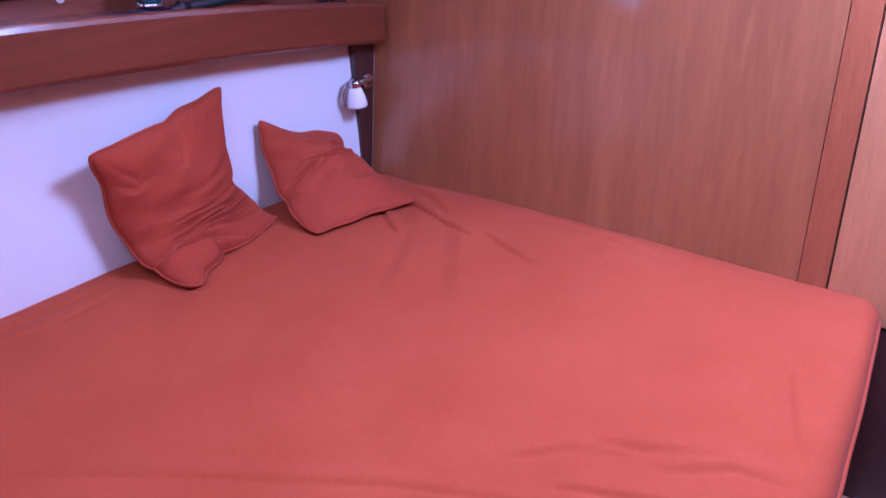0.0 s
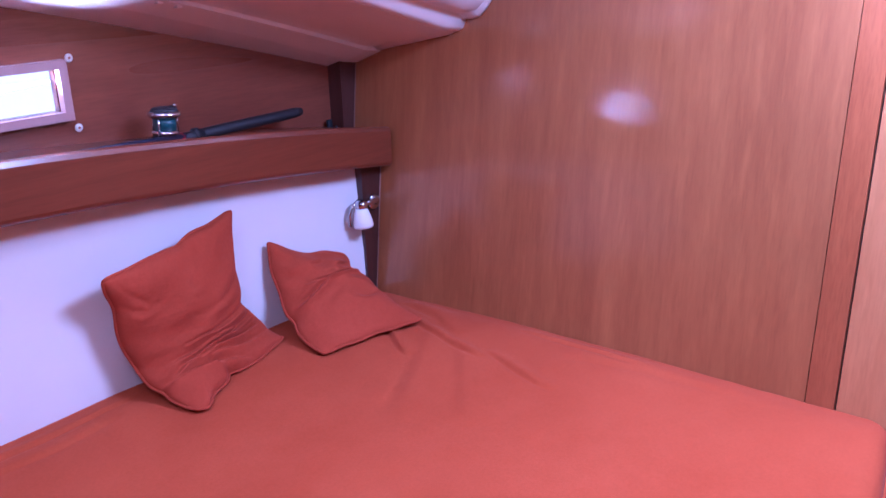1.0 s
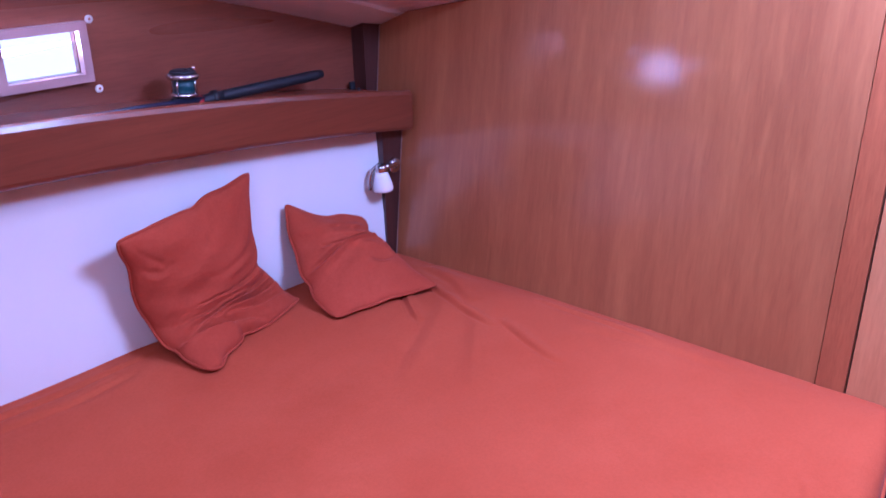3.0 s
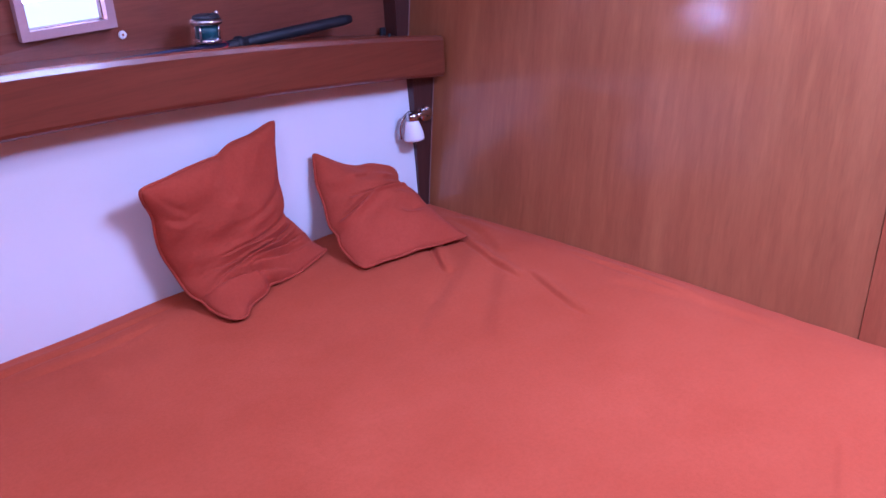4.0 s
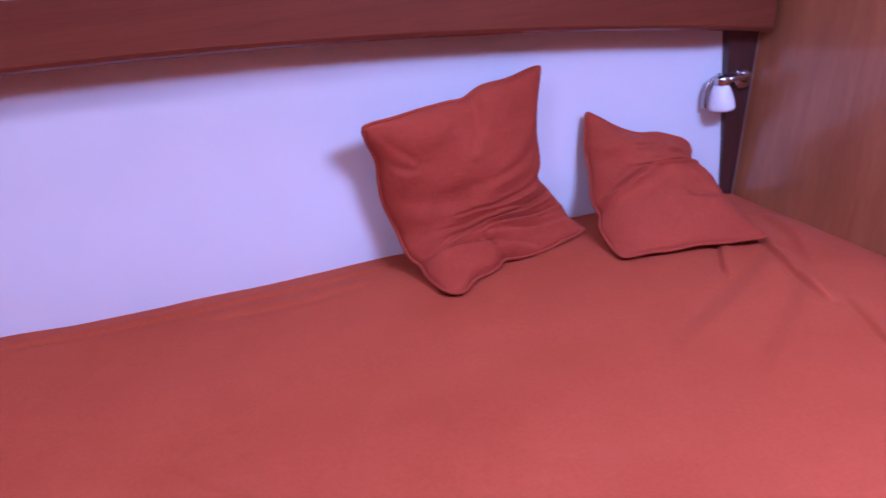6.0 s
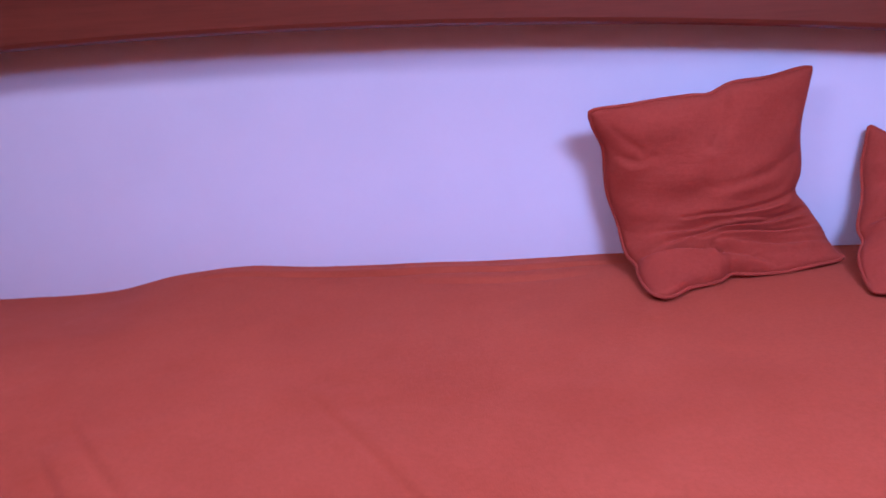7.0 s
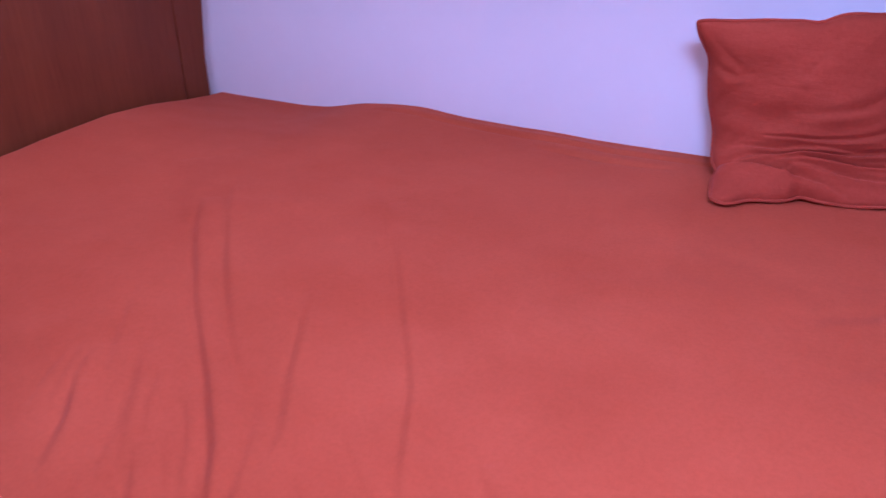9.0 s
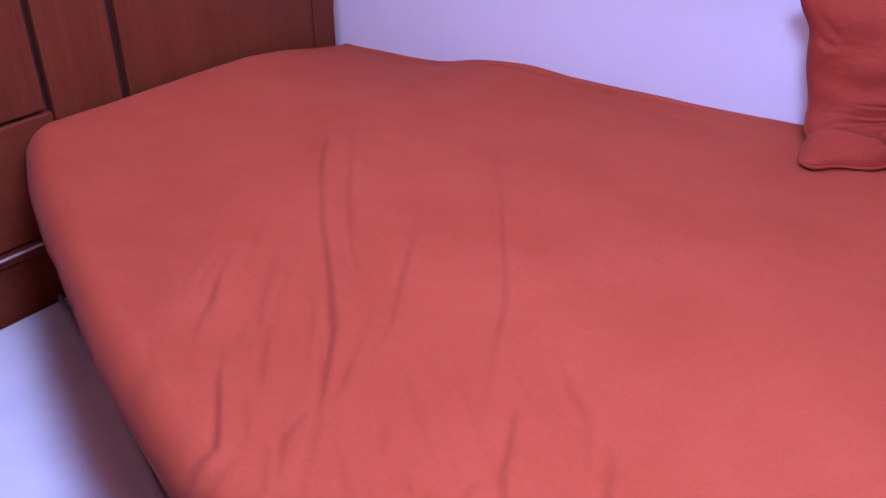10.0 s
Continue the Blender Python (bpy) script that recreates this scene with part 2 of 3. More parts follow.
LEAN = 0.12       # the head bulkhead leans back with height


def bulk_x(z):
    return LEAN * (z - 0.75)


def leaning(bm):
    for v in bm.verts:
        v.co.x += bulk_x(v.co.z)
    return bm


def rise(x):
    d = max(0.0, 0.06 - x)
    return 0.30 * d - 0.04 * d * d


def upper_y(x):
    """Outer panel above the shelf, along the hull's curve."""
    d = min(1.6, 0.06 - x)
    return 0.128 + 0.075 * d - 0.012 * d * d


def fascia_z(x):
    """Lower edge of the shelf's front board."""
    d = -x
    return 1.064 + 0.145 * d - 0.050 * d * d


# floor
tagged(part("floor", box(FOOT_X - 0.05, 0.6, FAR_Y - 0.05, 0.3, -0.04, 0.0), M_FLOOR), "dark varnished wooden cabin floor", "floor", kind="structure")

# head bulkhead: veneer panel, stile, neighbouring panel
wall = tagged(part("wall_head", leaning(box(0.012, 0.04, FAR_Y, 0.42, 0.0, 2.05)), M_GAP), "varnished mahogany bulkhead at the berth's head", "wall", kind="structure")
part("panel", leaning(box(0.0, 0.012, -1.099, 0.42, 0.0, 2.05, 0.0015)), M_BULK, wall, "satin varnished mahogany veneer panel")
part("stile", leaning(box(-0.002, 0.012, -1.1525, -1.1005, 0.0, 2.05, 0.0015)), M_STILE, wall, "redder solid mahogany stile")
part("panel", leaning(box(0.0, 0.012, FAR_Y, -1.156, 0.69, 2.05, 0.0015)), M_NEXT, wall, "paler varnished mahogany veneer panel")
# dark panel stands in for the shade below berth height
part("shade_panel", leaning(box(0.004, 0.012, FAR_Y, -1.156, 0.0, 0.686, 0.0015)), M_DARK, wall, "lower panel coloured dark for the shade below berth height")

# foot bulkhead: post, panels and rails
wall = tagged(part("wall_foot", box(FOOT_X - 0.05, FOOT_X - 0.022, FAR_Y, 0.32, 0.0, 2.05), M_GAP), "dark mahogany panelled bulkhead at the berth's foot", "wall", kind="structure")
part("post", box(FOOT_X - 0.022, FOOT_X + 0.001, -0.0765, 0.3, 0.0, 2.05, 0.001), M_FOOT, wall, "dark corner post")
part("panel", box(FOOT_X - 0.022, FOOT_X, -0.648, -0.078, 0.0, 2.05, 0.003), M_FOOT, wall)
part("stile", box(FOOT_X - 0.022, FOOT_X + 0.002, -0.828, -0.668, 0.0, 2.05, 0.004), M_FOOT, wall)
part("panel", box(FOOT_X - 0.022, FOOT_X - 0.002, FAR_Y, -0.842, 0.782, 2.05, 0.004), M_FOOT, wall)
part("rail", box(FOOT_X - 0.022, FOOT_X + 0.002, FAR_Y, -0.832, 0.530, 0.776, 0.004), M_FOOTRAIL, wall)
part("ledge", box(FOOT_X - 0.022, FOOT_X + 0.02, FAR_Y, -0.80, 0.505, 0.526, 0.006, 3), M_SHELF, wall, "polished ledge with a rounded lip")
# thin pale tube draws the highlight along the ledge's edge
part("lip", tube([(FOOT_X + 0.0195, FAR_Y, 0.5245), (FOOT_X + 0.0195, -0.80, 0.5245)], 0.003, 8), M_HIGHLIGHT, wall, "pale strip painting the highlight on the ledge's lip")
part("rail", box(FOOT_X - 0.022, FOOT_X + 0.004, FAR_Y, -0.80, 0.0, 0.500, 0.003), M_FOOTRAIL, wall)

# side of the cabin behind the camera
tagged(part("wall_inboard", box(FOOT_X, 0.2, FAR_Y - 0.04, FAR_Y, 0.0, 2.05), M_BULK), "varnished mahogany cabin side", "wall", kind="structure")

# white hull lining below the shelf
xs = np.linspace(0.025, FOOT_X - 0.02, 40)
bm = sheet([[(x, HULL_Y + 0.12 * max(0, z - 0.80) * min(1.0, max(0.0, (0.02 - x) / 0.1)), z) for z in np.linspace(0.4, fascia_z(x) + 0.05, 9)] for x in xs])
tagged(part("wall_hull", thick(bm, -0.02), M_VINYL, smooth=True), "white vinyl hull lining above the berth", "wall", kind="structure")

# dark corner post with a light bead between lining and bulkhead
def wedge(x0, y0, y1, z0, z1):
    """A post whose inner side follows the leaning bulkhead."""
    bm = box(x0, x0 + 0.2, y0, y1, z0, z1)
    for v in bm.verts:
        if v.co.x > x0 + 0.1:
            v.co.x = bulk_x(v.co.z) - 0.001
    return bm


post = tagged(part("trim_corner", wedge(-0.035, -0.005, 0.03, 0.5, 1.09), M_DARK), "dark mahogany corner trim", "trim", kind="structure")
part("bead", tube([(bulk_x(z) - 0.003, -0.008, z) for z in (0.5, 1.065)], 0.0014, 8), M_THIN, post, "pale bead")
part("upper_post", wedge(0.008, 0.088, 0.14, 1.12, 1.36), M_DARK, post)
part("upper_bead", tube([(bulk_x(z) - 0.003, 0.086, z) for z in (1.12, 1.34)], 0.0014, 8), M_THIN, post, "pale bead")

# panel above the shelf with the portlight's opening
PORTS = ((-0.84, -0.690), (-1.98, -1.56))
PZ0, PZ1 = 1.290, 1.374
cols = sorted(set([0.1] + [v for p in PORTS for v in p] + list(np.linspace(0.08, FOOT_X - 0.02, 30))), reverse=True)
rws = sorted({1.05, 1.15, PZ0, PZ1, 1.5, 1.65, 1.95})
skip = set()
for px0, px1 in PORTS:
    skip |= {(i, j) for i in range(len(cols) - 1) for j in range(len(rws) - 1) if px0 - 1e-6 <= cols[i + 1] and cols[i] <= px1 + 1e-6 and rws[j] >= PZ0 - 1e-6 and rws[j + 1] <= PZ1 + 1e-6}
bm = sheet([[(x, upper_y(x), z) for z in rws] for x in cols], skip=skip)
bmesh.ops.delete(bm, geom=[v for v in bm.verts if not v.link_faces], context="VERTS")
tagged(part("wall_upper_hull", thick(bm, -0.02), M_HULLWOOD, smooth=False), "horizontal grained mahogany panel above the shelf", "wall", kind="structure")

# portlights
f = 0.017
for k, (PX0, PX1) in enumerate(PORTS):
    win = thing("window_%d" % (k + 1), "small rectangular portlight with pale trim, bright daylight behind", "window", kind="structure")
    for a, b, c, d in ((PX0 - f, PX1 + f, PZ1, PZ1 + f), (PX0 - f, PX1 + f, PZ0 - f, PZ0), (PX1, PX1 + f, PZ0, PZ1), (PX0 - f, PX0, PZ0, PZ1)):
        bm = sheet([[(x, upper_y(x) - 0.005, z) for z in (c, d)] for x in np.linspace(a, b, 8)])
        part("window_frame", thick(bm, -0.02), M_PORTFRAME, win)
    pane = part("pane", thick(sheet([[(x, upper_y(x) + 0.014, z) for z in (PZ0, PZ1)] for x in np.linspace(PX0, PX1, 6)]), 0.004), M_GLASS, win, "clear pane")
    pane.visible_shadow = False
tagged(part("backdrop", box(-5.0, 1.8, 0.85, 0.86, 0.8, 1.95), M_BACK), "bright hazy daylight outside", "sky", kind="structure")

# headliner: side panel, recessed panel, moulding and the cove up to the cabin ceiling
SECTION = [(-0.335, 1.436), (-0.35, 1.442), (-0.368, 1.462), (-0.407, 1.521), (-0.44, 1.58), (-0.49, 1.67), (-0.56, 1.77), (-0.64, 1.85), (-0.70, 1.885), (-0.745, 1.90)]
XS = np.linspace(0.10, FOOT_X - 0.02, 27)
SECTION = [(y + 0.055, z - 0.009) for y, z in SECTION]


def lift(x, y):
    return rise(x) * max(0.0, min(1.0, (y + 0.65) / 0.40)) if y < -0.25 else rise(x)


bm = sheet([[(x, y, z + rise(x)) for y, z in ((upper_y(x) + 0.02, 1.294 - 0.15 * (upper_y(x) + 0.02 - 0.128)), (0.075, 1.3155), (0.009, 1.342))] for x in XS])
side = tagged(part("ceiling_side", thick(bm, 0.012), M_LINER, smooth=False), "white vinyl headliner side panel", "ceiling", kind="structure")
bm = sheet([[(x, 0.0145, z + rise(x)) for z in (1.341, 1.360)] for x in XS])
tagged(part("trim_liner_joint", thick(bm, 0.003), M_LINER), "narrow joint strip of the headliner", "trim", kind="structure")
# slot in the panel for the glowing stand-in of reflected sun
SUN_PATCH = (-1.10, -0.45, -0.188, -0.128)
cols = sorted(set([SUN_PATCH[0], SUN_PATCH[1]] + list(XS)), reverse=True)
rws = [0.015, -0.065, SUN_PATCH[3], SUN_PATCH[2], -0.230]
skip = {(i, 2) for i in range(len(cols) - 1) if SUN_PATCH[0] - 1e-6 <= cols[i + 1] and cols[i] <= SUN_PATCH[1] + 1e-6}
bm = sheet([[(x, y, 1.353 + 0.19 * (0.005 - y) + rise(x)) for y in rws] for x in cols], skip=skip)
tagged(part("ceiling_recess", thick(bm, 0.012), M_LINER), "white recessed headliner panel", "ceiling", kind="structure")
bm = sheet([[(x, y, z + lift(x, y)) for y, z in [(y + 0.055, z - 0.009) for y, z in ((-0.27, 1.430), (-0.274, 1.412), (-0.280, 1.408), (-0.288, 1.408), (-0.294, 1.412), (-0.300, 1.430), (-0.312, 1.446), (-0.32, 1.447))] + [(y, z + 0.012) for y, z in SECTION]] for x in XS])
tagged(part("ceiling_cove", thick(bm, 0.012), M_LINER, smooth=True), "white moulded headliner cove", "ceiling", kind="structure")
# flat cabin ceiling with the open hatch
hx0, hx1, hy0, hy1 = HATCH
gx0, gx1, gy0, gy1 = FILL_HOLE
bm = bmesh.new()
MID = -1.0
for a, b, c, d in ((FOOT_X, MID, gy1, -0.685), (FOOT_X, MID, FAR_Y, gy0), (FOOT_X, gx0, gy0, gy1), (gx1, MID, gy0, gy1),
                   (MID, 0.13, hy1, -0.685), (MID, 0.13, FAR_Y, hy0), (MID, hx0, hy0, hy1), (hx1, 0.13, hy0, hy1)):
    sub = box(a, b, c, d, 1.91, 1.93)
    tmp = bpy.data.meshes.new("tmp")
    sub.to_mesh(tmp)
    sub.free()
    bm.from_mesh(tmp)
    bpy.data.meshes.remove(tmp)
tagged(part("ceiling", bm, M_LINER), "white cabin ceiling with an open hatch and an added fill-light opening", "ceiling", kind="structure")
# edge bead of the liner along the bulkhead
edge = [(y + 0.055, z - 0.009) for y, z in ((-0.05, 1.353), (-0.16, 1.375), (-0.268, 1.397), (-0.285, 1.405), (-0.293, 1.422), (-0.31, 1.431), (-0.335, 1.434))] + [(y, z - 0.003) for y, z in SECTION[1:7]]
bm = tube([(bulk_x(z) - 0.004, y, z - 0.001) for y, z in edge], 0.004, 8)
tagged(part("trim_liner_edge", bm, M_LINER, smooth=True), "white rounded headliner edge bead", "trim", kind="structure")
bm = sheet([[(x + bulk_x(z), y, z - 0.002 + h) for y, z in edge] for x, h in ((-0.002, 0.0), (-0.012, 0.002), (-0.030, 0.014), (-0.042, 0.030))])
tagged(part("trim_liner_flange", thick(bm, 0.004), M_LINER, smooth=True), "white headliner flange at the bulkhead", "trim", kind="structure")
# glowing strip in place of the sun reflected onto the headliner
patch = thing("window_3", "bright strip standing in for reflected sun on the headliner", "window", kind="structure")
p = part("pane", thick(sheet([[(x, y, 1.3545 + 0.19 * (0.005 - y) + rise(x)) for y in (SUN_PATCH[3], SUN_PATCH[2])] for x in np.linspace(SUN_PATCH[1], SUN_PATCH[0], 8)]), 0.004), M_GLASS, patch)
p.visible_shadow = False
bm = sheet([[(x, y, 1.363 + 0.19 * (0.005 - y) + rise(x)) for y in (SUN_PATCH[3] + 0.02, SUN_PATCH[2] - 0.02)] for x in np.linspace(SUN_PATCH[1] + 0.02, SUN_PATCH[0] - 0.02, 8)])
tagged(part("sun_patch_sheet", thick(bm, 0.002), M_SUN_PATCH), "glowing sheet for the patch of reflected sun", "sky", kind="structure")

# shelf: board and front fascia along the hull
xs = np.linspace(0.026, FOOT_X + 0.008, 44)
shelf = thing("shelf", "long polished mahogany shelf with a rounded front board", "shelf")
FY = -0.052
prof = [(FY, 0.004), (FY - 0.003, 0.010), (FY - 0.003, 0.088), (FY, 0.096), (FY + 0.006, 0.099), (FY + 0.014, 0.096), (FY + 0.018, 0.090), (FY + 0.018, 0.004), (FY + 0.012, 0.0), (FY + 0.005, 0.0), (FY, 0.004)]
bm = sheet([[(x, y, fascia_z(x) + z * (1 + 0.12 * max(0.0, min(1.0, -x)))) for y, z in prof] for x in xs])
part("fascia", bm, M_SHELF, shelf, "polished mahogany front board")
bm = sheet([[(x, y, fascia_z(x) + 0.066) for y in (FY + 0.016, 0.1, upper_y(x) - 0.002)] for x in xs])
part("board", thick(bm, 0.016), M_SHELF, shelf)
# ---- the berth ----
NEAR_X = [-2.0, -1.8, -1.5, -1.2, -1.0, -0.8, -0.4, 0.0]
NEAR_Y = [-0.905, -1.02, -1.155, -1.28, -1.34, -1.36, -1.318, -1.253]
FOLDS = [  # points on the spread, width, height
    ([(-0.13, -0.22), (-0.143, -0.265), (-0.188, -0.387), (-0.21, -0.47), (-0.215, -0.50)], 0.007, 0.010),
    ([(-0.18, -0.49), (-0.195, -0.531), (-0.222, -0.596), (-0.242, -0.656), (-0.25, -0.70)], 0.008, 0.008),
    ([(-0.19, -0.20), (-0.213, -0.236), (-0.273, -0.325), (-0.29, -0.36)], 0.008, 0.009),
    ([(-0.15, -0.31), (-0.224, -0.364), (-0.341, -0.43), (-0.455, -0.491), (-0.52, -0.53)], 0.024, 0.0055),
    ([(-0.12, -0.38), (-0.197, -0.443), (-0.297, -0.522), (-0.388, -0.589), (-0.46, -0.65)], 0.024, 0.005),
    ([(-0.04, -0.14), (-0.051, -0.188), (-0.08, -0.279), (-0.148, -0.391)], 0.014, 0.010),
    ([(-0.039, -0.48), (-0.041, -0.60), (-0.048, -0.70), (-0.06, -0.82)], 0.010, 0.006),
    ([(-0.77, -0.95), (-0.744, -0.977), (-0.699, -1.014), (-0.67, -1.06)], 0.009, 0.006),
    ([(-0.66, -1.04), (-0.641, -1.071), (-0.616, -1.127), (-0.57, -1.21)], 0.011, 0.007),
    ([(-0.66, -1.13), (-0.638, -1.163), (-0.595, -1.216), (-0.586, -1.30)], 0.011, 0.007),
    ([(-0.775, -1.04), (-0.755, -1.082), (-0.727, -1.145), (-0.70, -1.18)], 0.009, 0.007),
    ([(-0.32, -1.20), (-0.353, -1.217), (-0.475, -1.265), (-0.52, -1.28)], 0.009, 0.004),
    # long pulls that run from the foot out to the near edge
    ([(-1.50, -0.56), (-1.421, -0.665), (-1.273, -0.825), (-1.130, -0.960), (-1.044, -1.050), (-0.993, -1.117), (-0.937, -1.191), (-0.880, -1.278)], 0.009, 0.0078),
    ([(-1.49, -0.49), (-1.446, -0.553), (-1.286, -0.744), (-1.169, -0.871), (-1.081, -0.951)], 0.010, 0.0045),
    ([(-1.20, -0.43), (-1.110, -0.558), (-1.001, -0.718), (-0.906, -0.856), (-0.840, -0.995), (-0.778, -1.112)], 0.009, 0.0052),
    ([(-1.141, -0.745), (-1.092, -0.823), (-1.039, -0.918), (-0.990, -1.000), (-0.960, -1.080)], 0.010, 0.0050),
    ([(-1.052, -0.958), (-0.986, -1.070), (-0.949, -1.151), (-0.911, -1.206)], 0.009, 0.0045),
    ([(-1.261, -0.932), (-1.174, -1.045), (-1.105, -1.126)], 0.010, 0.0040),
    ([(-1.129, -1.080), (-1.063, -1.154), (-1.027, -1.194)], 0.009, 0.0040),
    ([(-1.271, -1.040), (-1.193, -1.125)], 0.010, 0.0035),
    ([(-1.111, -1.187), (-1.028, -1.256), (-0.978, -1.308), (-0.956, -1.345)], 0.008, 0.0060),
    ([(-1.050, -1.198), (-1.003, -1.238), (-0.972, -1.272)], 0.008, 0.0040),
    ([(-0.964, -1.245), (-0.906, -1.306)], 0.008, 0.0040),
    ([(-0.980, -1.277), (-0.935, -1.328)], 0.008, 0.0045),
    ([(-1.259, -1.204), (-1.185, -1.254), (-1.110, -1.291), (-1.040, -1.331), (-0.981, -1.356)], 0.008, 0.0060),
    ([(-1.170, -1.243), (-1.107, -1.289), (-1.037, -1.329)], 0.008, 0.0050),
    ([(-1.707, -1.003), (-1.564, -1.078), (-1.405, -1.172), (-1.284, -1.237)], 0.010, 0.0060),
    ([(-0.961, -1.160), (-0.952, -1.225), (-0.912, -1.281)], 0.009, 0.0040),
    ([(-0.876, -1.147), (-0.854, -1.190)], 0.008, 0.0035),
    ([(-0.816, -1.192), (-0.787, -1.222)], 0.008, 0.0035),
    ([(-0.746, -1.162), (-0.742, -1.194)], 0.008, 0.0035),
    ([(-0.707, -1.027), (-0.671, -1.068), (-0.653, -1.096)], 0.009, 0.0035),
    # broad swells of the mattress under the pulls
    ([(-1.66, -0.425), (-1.363, -0.677), (-1.148, -0.830), (-0.976, -0.971)], 0.045, 0.0100),
    ([(-1.695, -0.751), (-1.394, -1.003), (-1.182, -1.180)], 0.050, 0.0060),
    # tucks along the lining and the bulkhead
    ([(-1.50, -0.030), (-1.20, -0.038), (-0.95, -0.042), (-0.74, -0.034)], 0.008, 0.0075),
    ([(-1.10, -0.075), (-0.95, -0.088), (-0.80, -0.070)], 0.012, 0.0050),
    ([(-0.10, -0.62), (-0.06, -0.80), (-0.05, -1.0)], 0.020, 0.005),
]


_r = random.Random(11)
for _ in range(34):
    # fine gathers running out to the near edge by the foot
    cx = _r.uniform(-1.32, -0.70)
    cy = float(np.interp(cx, NEAR_X, NEAR_Y)) + _r.uniform(0.02, 0.34)
    turn = min(1.0, max(0.0, (cy - float(np.interp(cx, NEAR_X, NEAR_Y)) - 0.02) / 0.14))
    a, ll = turn * math.atan2(cy + 0.25, cx + 1.75) - 0.55 * (1 - turn) + _r.uniform(-0.08, 0.08), _r.uniform(0.10, 0.26)
    ex, ey = math.cos(a) * ll / 2, math.sin(a) * ll / 2
    FOLDS.append(([(cx - ex, cy - ey), (cx + _r.uniform(-0.008, 0.008), cy), (cx + ex, cy + ey)], _r.uniform(0.006, 0.010), _r.uniform(0.0012, 0.0028)))


def fold_height(X, Y):
    H = np.zeros_like(X)
    for pts, w, h in FOLDS:
        best, side, along = np.full(X.shape, 9.0), np.zeros_like(X), np.zeros_like(X)
        n = len(pts) - 1
        for i in range(n):
            (ax, ay), (bx, by) = pts[i], pts[i + 1]
            dx, dy = bx - ax, by - ay
            ll = math.hypot(dx, dy)
            u = np.clip(((X - ax) * dx + (Y - ay) * dy) / ll**2, 0, 1)
            d = np.hypot(X - ax - u * dx, Y - ay - u * dy)
            m = d < best
            best = np.where(m, d, best)
            side = np.where(m, np.sign((X - ax) * dy - (Y - ay) * dx) * d, side)
            along = np.where(m, (i + u) / n, along)
        taper = np.clip(np.sin(np.pi * np.clip(along, 0.0, 1.0)), 0, 1) ** 0.6
        # steep on one side with a narrow valley, easy on the other
        ridge = np.exp(-((best / np.where(side > 0, 0.9 * w, 2.3 * w)) ** 2))
        valley = np.exp(-(((side - 1.35 * w) / (0.75 * w)) ** 2)) * np.exp(-((best / (3 * w)) ** 4))
        H += taper * h * 0.80 * (ridge - 0.5 * valley)
    return H


def smooth_interp(x, xs, ys):
    """Cubic run through the points."""
    xs, ys = np.array(xs), np.array(ys)
    s = np.gradient(ys, xs)
    i = np.clip(np.searchsorted(xs, x) - 1, 0, len(xs) - 2)
    h = xs[i + 1] - xs[i]
    t = np.clip((x - xs[i]) / h, 0, 1)
    return (2 * t**3 - 3 * t**2 + 1) * ys[i] + (t**3 - 2 * t**2 + t) * h * s[i] + (3 * t**2 - 2 * t**3) * ys[i + 1] + (t**3 - t**2) * h * s[i + 1]


